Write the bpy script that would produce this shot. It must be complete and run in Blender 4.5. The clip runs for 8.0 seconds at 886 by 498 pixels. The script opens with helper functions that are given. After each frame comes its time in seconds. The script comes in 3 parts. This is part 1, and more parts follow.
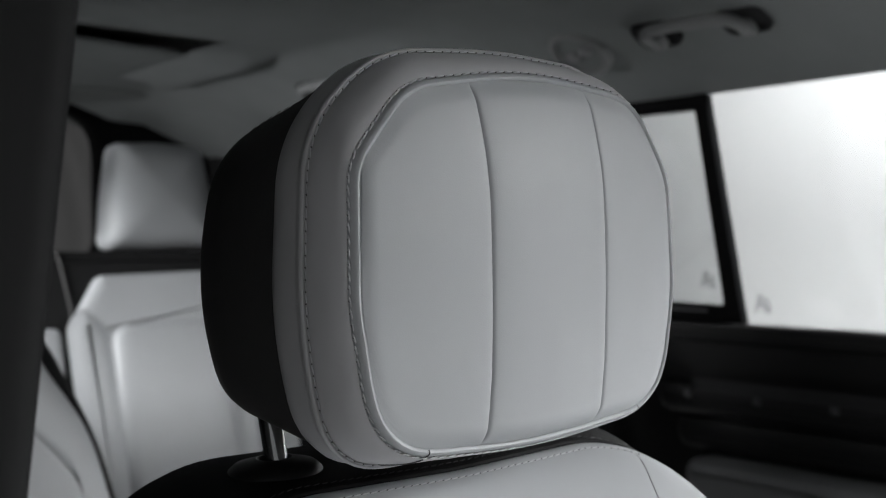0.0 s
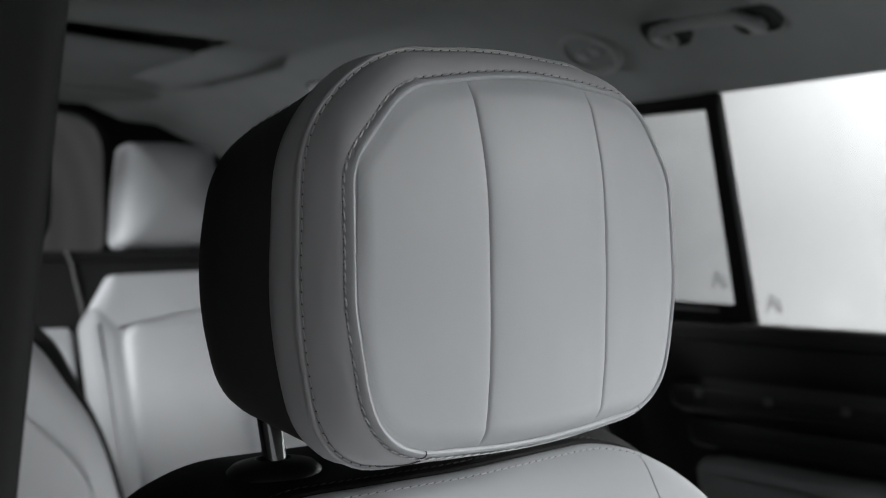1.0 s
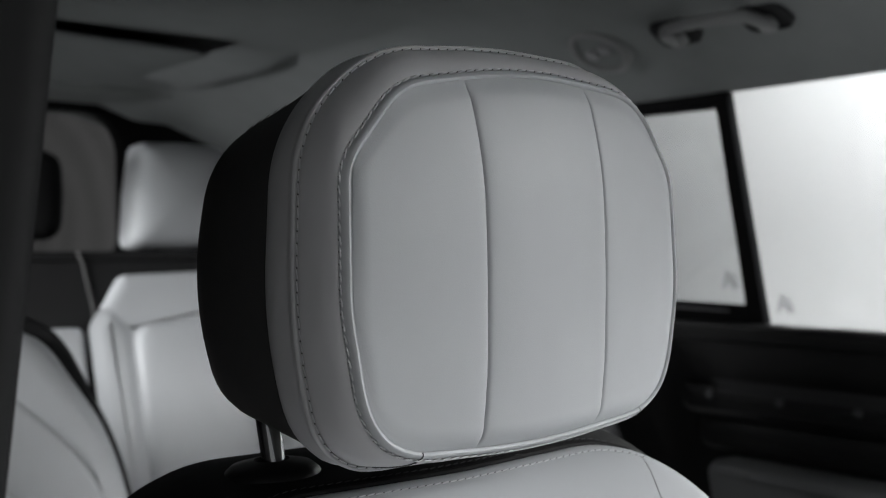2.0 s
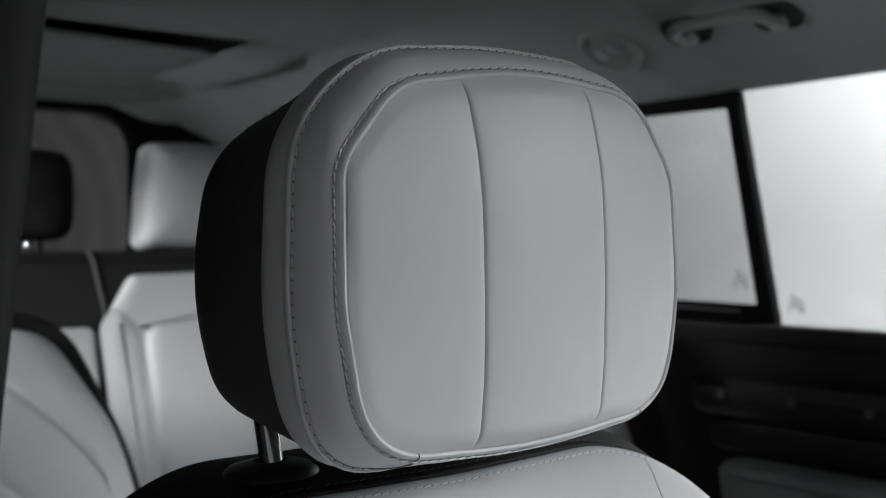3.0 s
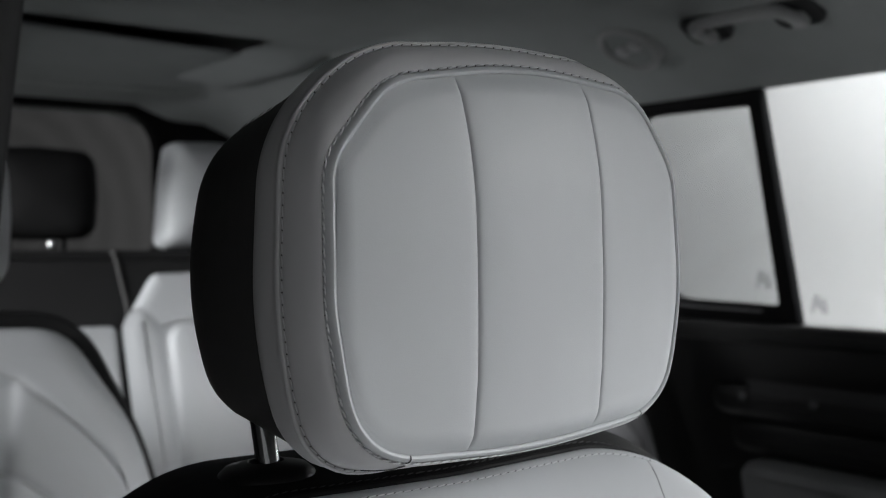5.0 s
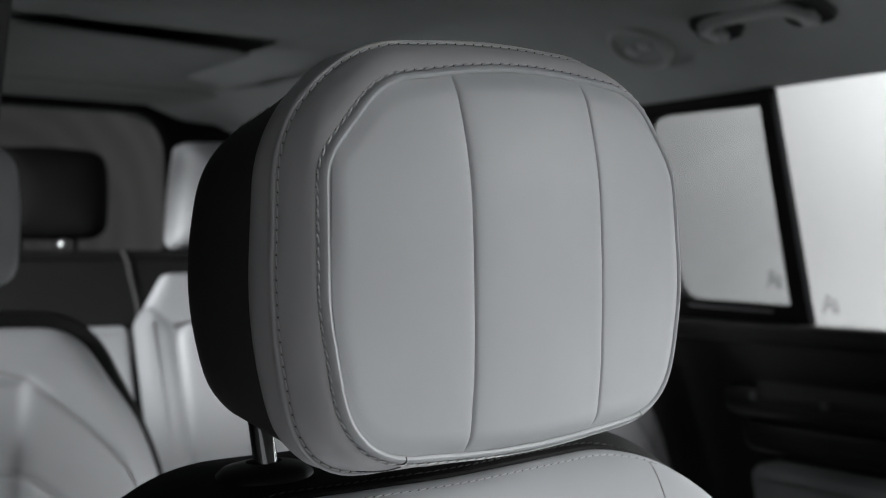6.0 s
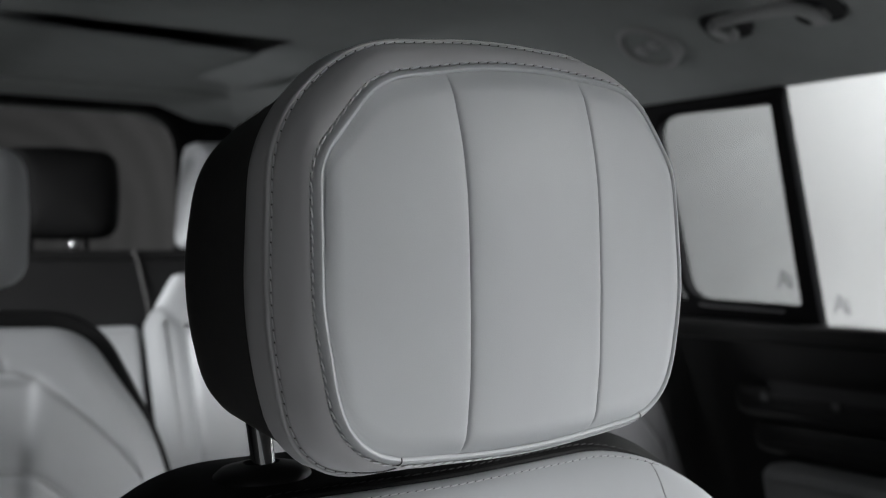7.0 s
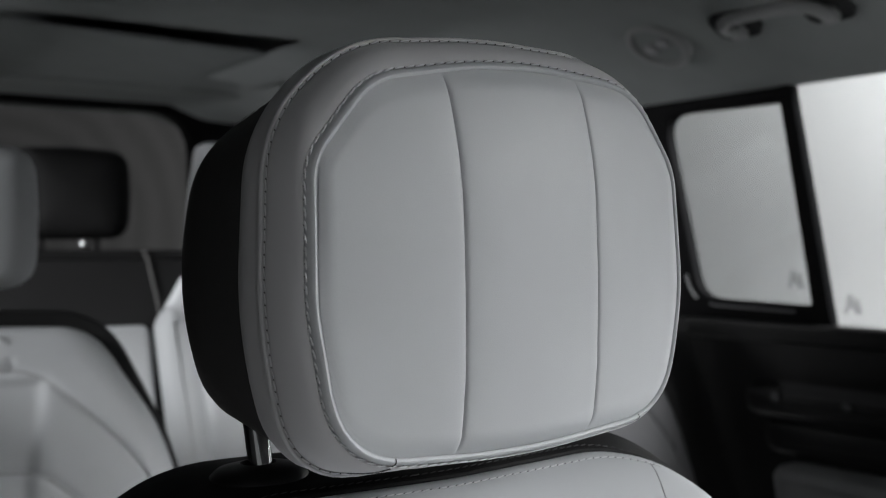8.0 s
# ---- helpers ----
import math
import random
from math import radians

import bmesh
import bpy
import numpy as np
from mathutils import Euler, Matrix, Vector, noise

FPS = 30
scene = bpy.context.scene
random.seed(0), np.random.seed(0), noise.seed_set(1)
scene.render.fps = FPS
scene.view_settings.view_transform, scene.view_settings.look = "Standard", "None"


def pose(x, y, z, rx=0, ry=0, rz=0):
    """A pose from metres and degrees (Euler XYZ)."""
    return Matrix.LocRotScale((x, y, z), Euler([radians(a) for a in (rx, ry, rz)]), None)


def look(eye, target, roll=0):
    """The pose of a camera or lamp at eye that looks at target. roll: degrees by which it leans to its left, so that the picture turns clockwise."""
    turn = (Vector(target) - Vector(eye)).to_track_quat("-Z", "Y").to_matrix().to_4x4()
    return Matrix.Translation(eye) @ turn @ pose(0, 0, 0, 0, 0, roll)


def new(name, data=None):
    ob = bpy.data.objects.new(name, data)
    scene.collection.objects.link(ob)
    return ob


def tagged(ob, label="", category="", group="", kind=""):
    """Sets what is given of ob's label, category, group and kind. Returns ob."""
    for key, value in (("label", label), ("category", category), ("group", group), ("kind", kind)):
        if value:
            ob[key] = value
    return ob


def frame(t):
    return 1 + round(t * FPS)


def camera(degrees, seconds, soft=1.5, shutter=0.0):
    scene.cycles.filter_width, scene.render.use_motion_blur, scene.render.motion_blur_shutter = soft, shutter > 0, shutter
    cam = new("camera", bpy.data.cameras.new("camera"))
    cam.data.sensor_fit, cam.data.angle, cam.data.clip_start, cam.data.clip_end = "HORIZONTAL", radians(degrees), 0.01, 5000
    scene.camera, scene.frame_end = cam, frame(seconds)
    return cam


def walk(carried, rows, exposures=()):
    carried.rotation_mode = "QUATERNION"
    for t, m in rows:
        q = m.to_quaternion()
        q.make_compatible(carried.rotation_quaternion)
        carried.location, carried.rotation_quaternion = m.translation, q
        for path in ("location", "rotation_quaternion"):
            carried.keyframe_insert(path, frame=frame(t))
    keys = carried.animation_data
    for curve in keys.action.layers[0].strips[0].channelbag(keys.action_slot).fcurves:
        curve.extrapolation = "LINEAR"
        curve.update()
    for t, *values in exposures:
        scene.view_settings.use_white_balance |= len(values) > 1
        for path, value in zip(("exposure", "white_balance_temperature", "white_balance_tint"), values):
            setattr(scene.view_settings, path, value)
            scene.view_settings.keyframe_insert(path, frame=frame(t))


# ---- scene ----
from mathutils.bvhtree import BVHTree

cam = camera(42.3, 8.0, soft=1.0)
cam.data.dof.use_dof = True
cam.data.dof.focus_distance = 0.62
cam.data.dof.aperture_fstop = 9.0
METRES, EYE, TILT, LEAN, TURN = 0.08, 1.45, 0.0, 0.0, -39.0
ROWS = [
    (0.0, 0.0, 0.0, 0.0, -0.0, 0.0, 0.0),
    (0.5, 0.0578, 0.0264, 0.0017, 0.38, -0.02, -0.01),
    (1.0, 0.1106, 0.049, 0.0031, 0.72, -0.03, -0.02),
    (1.5, 0.1669, 0.0753, 0.0036, 1.09, -0.03, -0.01),
    (3.0, 0.3374, 0.1515, 0.0046, 2.17, -0.04, 0.02),
    (3.5, 0.3973, 0.1801, 0.0052, 2.56, -0.05, 0.01),
    (4.0, 0.4513, 0.2056, 0.0054, 2.9, -0.06, 0.0),
    (4.5, 0.5096, 0.2312, 0.0064, 3.28, -0.07, -0.01),
    (6.0, 0.6799, 0.3105, 0.0055, 4.38, -0.08, -0.02),
    (6.5, 0.7367, 0.34, 0.0054, 4.74, -0.08, -0.01),
    (7.0, 0.7924, 0.3646, 0.006, 5.1, -0.09, -0.01),
    (7.5, 0.8522, 0.39, 0.006, 5.47, -0.1, -0.01),
    (8.0, 0.9086, 0.416, 0.0066, 5.81, -0.11, -0.01),
]
walk(cam, [(t, pose(0, 0, EYE, TILT, LEAN, TURN) @ pose(METRES * x, METRES * y, METRES * z, 90 + pitch, roll, yaw)) for t, x, y, z, yaw, pitch, roll in ROWS])

H = EYE  # heights below are given from the eye's level

# ---------------------------------------------------------------- world
world = bpy.data.worlds.new("studio")
scene.world = world
world.use_nodes = True
wn = world.node_tree
bg = wn.nodes["Background"]
bg.inputs["Color"].default_value = (0.97, 0.985, 1.0, 1)
bg.inputs["Strength"].default_value = 0.11


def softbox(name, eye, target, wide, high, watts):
    """A softbox-shaped area lamp set outside the car, out of view."""
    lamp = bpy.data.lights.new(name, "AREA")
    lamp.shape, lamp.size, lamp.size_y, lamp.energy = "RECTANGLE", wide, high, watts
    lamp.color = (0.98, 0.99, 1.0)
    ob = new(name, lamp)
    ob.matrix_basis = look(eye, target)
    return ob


softbox("softbox_front", (3.1, -1.70, H + 2.10), (0.5, 0.45, H - 0.05), 2.8, 2.8, 572)
softbox("softbox_wall", (4.0, 2.2, H + 2.1), (5.2, 2.8, H + 0.8), 1.4, 1.0, 262)
# unseen fill lamps, added to brighten the rear seats and the roof lining
softbox("fill_rear", (-1.2, 2.45, H + 0.04), (1.0, 2.45, H + 0.12), 0.7, 0.6, 58)
softbox("fill_side", (-2.6, 1.0, H + 0.66), (0.9, 2.2, H - 0.15), 0.8, 0.8, 132)


# ---------------------------------------------------------------- materials
def material(name, color, rough=0.5, metal=0.0, grain=0.0, grain_scale=900.0, mottle=0.08, mottle_scale=14.0, spec=0.5, rough_var=0.06, kind="noise"):
    m = bpy.data.materials.new(name)
    m.use_nodes = True
    nt = m.node_tree
    b = nt.nodes["Principled BSDF"]
    b.inputs["Roughness"].default_value = rough
    b.inputs["Metallic"].default_value = metal
    b.inputs["Specular IOR Level"].default_value = spec
    tc = nt.nodes.new("ShaderNodeTexCoord")
    big = nt.nodes.new("ShaderNodeTexNoise")
    big.inputs["Scale"].default_value = mottle_scale
    big.inputs["Detail"].default_value = 4
    nt.links.new(tc.outputs["Object"], big.inputs["Vector"])
    ramp = nt.nodes.new("ShaderNodeMix")
    ramp.data_type = "RGBA"
    lo = [c * (1 - mottle) for c in color]
    hi = [min(1, c * (1 + mottle)) for c in color]
    ramp.inputs["A"].default_value = (*lo, 1)
    ramp.inputs["B"].default_value = (*hi, 1)
    nt.links.new(big.outputs["Fac"], ramp.inputs["Factor"])
    nt.links.new(ramp.outputs["Result"], b.inputs["Base Color"])
    mr = nt.nodes.new("ShaderNodeMapRange")
    mr.inputs["To Min"].default_value = max(0.02, rough - rough_var)
    mr.inputs["To Max"].default_value = min(1, rough + rough_var)
    fine = nt.nodes.new("ShaderNodeTexNoise")
    fine.inputs["Scale"].default_value = mottle_scale * 9
    fine.inputs["Detail"].default_value = 3
    nt.links.new(tc.outputs["Object"], fine.inputs["Vector"])
    nt.links.new(fine.outputs["Fac"], mr.inputs["Value"])
    nt.links.new(mr.outputs["Result"], b.inputs["Roughness"])
    if grain:
        if kind == "leather":
            tex = nt.nodes.new("ShaderNodeTexVoronoi")
            tex.feature = "SMOOTH_F1"
            tex.inputs["Scale"].default_value = grain_scale
            out = tex.outputs["Distance"]
        else:
            tex = nt.nodes.new("ShaderNodeTexNoise")
            tex.inputs["Scale"].default_value = grain_scale
            tex.inputs["Detail"].default_value = 3
            out = tex.outputs["Fac"]
        nt.links.new(tc.outputs["Object"], tex.inputs["Vector"])
        bump = nt.nodes.new("ShaderNodeBump")
        bump.inputs["Strength"].default_value = grain
        bump.inputs["Distance"].default_value = 0.0004
        nt.links.new(out, bump.inputs["Height"])
        nt.links.new(bump.outputs["Normal"], b.inputs["Normal"])
    return m


def glass(name, tint, gloss=0.03, streaks=0.0):
    m = bpy.data.materials.new(name)
    m.use_nodes = True
    nt = m.node_tree
    nt.nodes.remove(nt.nodes["Principled BSDF"])
    out = nt.nodes["Material Output"]
    tr = nt.nodes.new("ShaderNodeBsdfTransparent")
    tr.inputs["Color"].default_value = (*tint, 1)
    # faint ring-shaped streaks that vary the tint
    if streaks:
        tc = nt.nodes.new("ShaderNodeTexCoord")
        mp = nt.nodes.new("ShaderNodeMapping")
        mp.inputs["Location"].default_value = (-0.75, 0, -EYE - 0.02)
        wave = nt.nodes.new("ShaderNodeTexWave")
        wave.wave_type, wave.rings_direction = "RINGS", "Y"
        wave.inputs["Scale"].default_value = 4.0
        wave.inputs["Distortion"].default_value = 2.0
        wave.inputs["Detail"].default_value = 3.0
        wave.inputs["Detail Scale"].default_value = 2.0
        mix = nt.nodes.new("ShaderNodeMix")
        mix.data_type = "RGBA"
        mix.inputs["A"].default_value = (*[c * (1 - streaks) for c in tint], 1)
        mix.inputs["B"].default_value = (*[c * (1 + streaks) for c in tint], 1)
        nt.links.new(tc.outputs["Object"], mp.inputs["Vector"])
        nt.links.new(mp.outputs["Vector"], wave.inputs["Vector"])
        nt.links.new(wave.outputs["Fac"], mix.inputs["Factor"])
        nt.links.new(mix.outputs["Result"], tr.inputs["Color"])
    gl = nt.nodes.new("ShaderNodeBsdfGlossy")
    gl.inputs["Roughness"].default_value = 0.03
    mix = nt.nodes.new("ShaderNodeMixShader")
    mix.inputs["Fac"].default_value = gloss
    nt.links.new(tr.outputs["BSDF"], mix.inputs[1])
    nt.links.new(gl.outputs["BSDF"], mix.inputs[2])
    nt.links.new(mix.outputs["Shader"], out.inputs["Surface"])
    return m


LEATHER = material("light_grey_leather", (0.500, 0.516, 0.532), 0.50, grain=0.11, grain_scale=1800, mottle=0.055, kind="leather")
LEATHER_WARM = material("smooth_warm_grey_leather", (0.515, 0.513, 0.525), 0.48, grain=0.09, grain_scale=1800, mottle=0.05, kind="leather")
# lighter copy of the black leather, standing in for light that falls on it
LEATHER_LIFTED = material("lightened_black_leather", (0.055, 0.054, 0.054), 0.62, grain=0.3, grain_scale=1100, mottle=0.12, kind="leather", spec=0.3)
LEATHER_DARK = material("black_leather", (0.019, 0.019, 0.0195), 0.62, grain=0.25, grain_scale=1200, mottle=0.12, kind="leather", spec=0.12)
THREAD = material("pale_grey_thread", (0.70, 0.71, 0.72), 0.7, grain=0.4, grain_scale=3000)
THREAD_DARK = material("mid_grey_thread", (0.085, 0.085, 0.09), 0.7)
SEAM = material("dark_seam_and_hole_shade", (0.075, 0.075, 0.077), 0.8)
SEAM_SOFT = material("grey_leather_seam", (0.32, 0.325, 0.33), 0.7)
CHROME = material("chrome", (0.86, 0.87, 0.88), 0.06, metal=1.0, mottle=0.01, rough_var=0.02)
BLACK_PLASTIC = material("black_plastic", (0.006, 0.006, 0.0065), 0.55, grain=0.3, grain_scale=1400, mottle=0.1, spec=0.04)
ARM_GREY = material("grey_armrest_leather", (0.32, 0.325, 0.33), 0.6, grain=0.3, grain_scale=1200, mottle=0.08)
LENS = material("frosted_lens", (0.28, 0.28, 0.29), 0.4)
WELL_GREY = material("charcoal_handle_well", (0.035, 0.036, 0.037), 0.7, grain=0.3, grain_scale=1200, mottle=0.1, spec=0.1)
DULL_CHROME = material("brushed_chrome", (0.55, 0.56, 0.57), 0.3, metal=1.0)
SATIN_BLACK = material("satin_black_plastic", (0.018, 0.018, 0.019), 0.38, grain=0.15, grain_scale=1600, mottle=0.1, spec=0.5)
DOOR_PLASTIC = material("black_door_trim", (0.0150, 0.0150, 0.0154), 0.5, grain=0.4, grain_scale=900, mottle=0.15, spec=0.22)
PILLAR = material("charcoal_pillar_trim", (0.0068, 0.0070, 0.0073), 0.7, grain=0.3, grain_scale=1500, mottle=0.1, spec=0.2)
LINER = material("grey_headliner_fabric", (0.212, 0.223, 0.225), 0.95, grain=0.6, grain_scale=700, mottle=0.08, spec=0.1)
TRIM_GREY = material("grey_moulded_trim", (0.23, 0.235, 0.238), 0.6, grain=0.3, grain_scale=1200, mottle=0.06, spec=0.4)
DARK_GREY = material("dark_grey_trim_and_seat_shade", (0.10, 0.10, 0.105), 0.85, grain=0.5, grain_scale=900, mottle=0.1, spec=0.2)
CARPET = material("black_carpet", (0.02, 0.02, 0.02), 1.0, grain=0.8, grain_scale=400, mottle=0.2, spec=0.1)
STUDIO_FLOOR = material("pale_grey_studio_paint", (0.50, 0.50, 0.50), 0.6, mottle=0.05, mottle_scale=2)

MARK = glass("grey_glass_etching", (0.66, 0.66, 0.67), 0.0)
GLASS = glass("lightly_tinted_side_glass", (0.75, 0.757, 0.757))
GLASS_Q = glass("tinted_quarter_glass", (0.655, 0.665, 0.665))
GLASS_R = glass("dark_rear_glass", (0.73, 0.725, 0.72), 0.002, 0.03)


# ---------------------------------------------------------------- mesh tools
def part(name, bm, mat, parent=None, label="", smooth=40):
    me = bpy.data.meshes.new(name)
    bmesh.ops.recalc_face_normals(bm, faces=bm.faces)
    bm.to_mesh(me)
    bm.free()
    me.materials.append(mat)
    if smooth:
        me.polygons.foreach_set("use_smooth", [True] * len(me.polygons))
        me.set_sharp_from_angle(angle=radians(smooth))
    ob = new(name, me)
    if parent is not None:
        ob.parent = parent
    if label:
        ob["label"] = label
    return ob


def thing(name, place=(0, 0, 0), turn=(0, 0, 0)):
    e = new(name)
    e.empty_display_size = 0.05
    e.matrix_basis = pose(*place, *turn)
    return e


def mirrored(half):
    """A closed list of corners from those of its right side, top middle to bottom middle."""
    return half + [(-x, z, r) for x, z, r in reversed(half[1:-1])]


def rounded(corners, arc=8, seg=6):
    """A closed outline with rounded corners, as points evenly laid on arcs and edges."""
    n = len(corners)
    cuts = []
    for i in range(n):
        p = Vector(corners[i][:2])
        a = Vector(corners[i - 1][:2]) - p
        b = Vector(corners[(i + 1) % n][:2]) - p
        half_angle = a.angle(b) / 2
        cut = min(corners[i][2] / max(math.tan(half_angle), 1e-6), 0.47 * a.length, 0.47 * b.length)
        cuts.append((p, p + a.normalized() * cut, p + b.normalized() * cut))
    pts = []
    for i in range(n):
        p, s, e = cuts[i]
        for k in range(arc + 1):
            u = k / arc
            pts.append(s * (1 - u) ** 2 + p * 2 * u * (1 - u) + e * u * u)
        nxt = cuts[(i + 1) % n][1]
        for k in range(1, seg):
            pts.append(e.lerp(nxt, k / seg))
    return pts


def grown(ring, d):
    """The outline moved outwards by d."""
    n, out = len(ring), []
    area = sum(ring[i - 1].x * ring[i].y - ring[i].x * ring[i - 1].y for i in range(n))
    sign = 1 if area > 0 else -1
    for i in range(n):
        t = (ring[(i + 1) % n] - ring[i - 1]).normalized()
        out.append(ring[i] + Vector((t.y, -t.x)) * d * sign)
    return out


def shrunk(ring, f):
    """The outline drawn in towards its middle."""
    m = sum(ring, Vector((0, 0))) / len(ring)
    return [m + (p - m) * f for p in ring]


def mixed(a, b, u):
    return [p.lerp(q, u) for p, q in zip(a, b)]


def puckered(ring, size, scale, seed):
    """An outline with small uneven puckers, as drawn leather has along a seam."""
    near, far = ring, grown(ring, 1.0)
    return [p + (q - p) * size * noise.noise(Vector((p.x * scale, seed, p.y * scale))) for p, q in zip(near, far)]


def at_depth(ring, y, bow=0.0):
    """An outline in x and z set at the depth y, bowed backwards at its sides."""
    return [Vector((p.x, y + bow * p.x * p.x, p.y)) for p in ring]


def loft(rings, cap_first=False, cap_last=False, closed=True):
    bm = bmesh.new()
    rows = [[bm.verts.new(p) for p in r] for r in rings]
    n = len(rows[0])
    for a, b in zip(rows, rows[1:]):
        for i in range(n if closed else n - 1):
            j = (i + 1) % n
            bm.faces.new((a[i], a[j], b[j], b[i]))
    if cap_first:
        bm.faces.new(rows[0])
    if cap_last:
        bm.faces.new(list(reversed(rows[-1])))
    return bm


def tube(points, radius, sides=8, closed=True, flat=1.0):
    """A round cord along points."""
    n = len(points)
    rings = []
    up = Vector((0, 1, 0))
    for i in range(n):
        if closed:
            t = (points[(i + 1) % n] - points[i - 1]).normalized()
        else:
            t = (points[min(i + 1, n - 1)] - points[max(i - 1, 0)]).normalized()
        ref = up if abs(t.dot(up)) < 0.95 else Vector((1, 0, 0))
        u = t.cross(ref).normalized()
        v = t.cross(u).normalized()
        rings.append([points[i] + radius * (math.cos(a) * u + flat * math.sin(a) * v) for a in (2 * math.pi * k / sides for k in range(sides))])
    if closed:
        rings.append(rings[0])
        bm = loft(rings)
        bmesh.ops.remove_doubles(bm, verts=bm.verts, dist=1e-6)
        return bm
    return loft(rings, True, True)


def resample(points, pitch, closed=True):
    pts = points + [points[0]] if closed else points
    out, need = [], 0.0
    for a, b in zip(pts, pts[1:]):
        length = (b - a).length
        if length < 1e-9:
            continue
        while need <= length:
            out.append((a.lerp(b, need / length), (b - a).normalized()))
            need += pitch
        need -= length
    return out


def stitches(points, pitch, length, radius, closed=True, slant=0.12):
    """Short thread stitches along points, each a tapered bead of its own."""
    bm = bmesh.new()
    rng = random.Random(4)
    for p, t in resample(points, pitch, closed):
        ref = Vector((0, 1, 0)) if abs(t.y) < 0.9 else Vector((1, 0, 0))
        u = t.cross(ref).normalized()
        v = u.cross(t).normalized()
        t2 = (t + u * (slant + rng.uniform(-0.05, 0.05))).normalized()
        rows = []
        for s, r in ((-0.5, 0.35), (-0.25, 1.0), (0.25, 1.0), (0.5, 0.35)):
            c = p + t2 * length * s
            rows.append([bm.verts.new(c + radius * r * (math.cos(a) * u + math.sin(a) * v)) for a in (2 * math.pi * k / 5 for k in range(5))])
        for a, b in zip(rows, rows[1:]):
            for i in range(5):
                j = (i + 1) % 5
                bm.faces.new((a[i], a[j], b[j], b[i]))
        bm.faces.new(rows[0])
        bm.faces.new(list(reversed(rows[-1])))
    return bm


def block(x0, x1, y0, y1, z0, z1, bevel=0.006, segments=3):
    bm = bmesh.new()
    bmesh.ops.create_cube(bm, size=1)
    for v in bm.verts:
        v.co = Vector(((x0 + x1) / 2 + v.co.x * (x1 - x0), (y0 + y1) / 2 + v.co.y * (y1 - y0), (z0 + z1) / 2 + v.co.z * (z1 - z0)))
    if bevel:
        bmesh.ops.bevel(bm, geom=bm.edges[:], offset=bevel, segments=segments, profile=0.6, affect="EDGES")
    return bm


def disc_stack(profile, sides=40, sx=1.0, sy=1.0):
    """A turned shape about z from (radius, height) pairs."""
    rings = [[Vector((r * sx * math.cos(a), r * sy * math.sin(a), z)) for a in (2 * math.pi * k / sides for k in range(sides))] for r, z in profile]
    return loft(rings, True, True)


# ---------------------------------------------------------------- setting: studio and car shell
CX = 0.92  # the car's middle line


def roof_z(x):
    """The lining's height: flat over the middle, falling towards the sides."""
    return H + 0.405 - 0.135 * (max(0.0, abs(x - 0.84) - 0.40) / 0.38) ** 1.25


def wall_x(z, side=1):
    """The inner face of a car side at the height z over the eye; side 1 is the far one."""
    return CX + side * (0.755 - 0.22 * z)


def cyclorama():
    """The studio's white floor, which runs on in one sheet and sweeps up into a curved wall on the far side and behind."""
    prof = [(-60.0, 0.0), (-6.0, 0.0), (0.0, 0.0), (3.6, 0.0)]
    prof += [(3.6 + 1.6 * math.sin(a), 1.6 - 1.6 * math.cos(a)) for a in (radians(9 * k) for k in range(1, 11))]
    prof += [(5.2, 3.0), (5.2, 6.0)]
    return loft([[Vector((x, y, z)) for y in (-60, -12, -4, 0, 4, 12, 60)] for x, z in prof], closed=False)


tagged(part("ground", cyclorama(), STUDIO_FLOOR), "pale grey studio floor sweeping up into a wall", "ground", kind="structure")

tagged(part("floor", block(0.1, 1.74, -0.9, 3.6, H - 1.06, H - 1.0, 0.01), CARPET), "black carpeted car floor", "floor", kind="structure")


def headliner():
    """The roof lining: an arched sheet with a slot across it behind the sun blind."""
    xs = [0.10 + 1.52 * i / 76 for i in range(77)]
    ys = [-0.26, 0.3, 0.8, 1.4, 1.9, 1.99, 2.01, 2.20, 2.22, 2.3, 2.7, 2.9, 3.1, 3.3, 3.45]
    bm = bmesh.new()
    lower = [[bm.verts.new((x, y, roof_z(x))) for x in xs] for y in ys]
    upper = [[bm.verts.new((x, y, roof_z(x) + 0.05)) for x in xs] for y in ys]
    for j in range(len(ys) - 1):
        for i in range(len(xs) - 1):
            slot = ys[j] == 2.01 and 0.25 < (xs[i] + xs[i + 1]) / 2 < 1.11
            if slot:
                continue
            bm.faces.new((lower[j][i], lower[j][i + 1], lower[j + 1][i + 1], lower[j + 1][i]))
            bm.faces.new((upper[j][i], upper[j + 1][i], upper[j + 1][i + 1], upper[j][i + 1]))
    bmesh.ops.recalc_face_normals(bm, faces=bm.faces)
    return bm


ceiling = part("ceiling", headliner(), LINER)
tagged(ceiling, "grey fabric headliner with a slot across it", "ceiling", kind="structure")
xs = [0.24 + 0.94 * i / 24 for i in range(25)]
part("slot_recess", loft([[Vector((x, y, roof_z(x) + dz)) for x in xs] for y, dz in ((1.97, 0.049), (1.97, 0.075), (2.24, 0.075), (2.24, 0.049), (1.97, 0.049))], closed=False), BLACK_PLASTIC, ceiling, "black recess of the sun blind")
rows = []
for x in xs:
    if x < 1.1:
        f = 2.062 + 0.140 * (x - 0.25)
        rows.append([Vector((x, y, roof_z(x) + dz)) for y, dz in ((f + 0.006, 0.005), (f, 0.002), (f + 0.003, -0.002), (f + 0.012, -0.0045), (2.56, -0.0045), (2.60, 0.004))])
part("slot_lip", loft(rows, True, True, closed=False), LINER, ceiling, "grey padded lip behind the slot")
rows = []
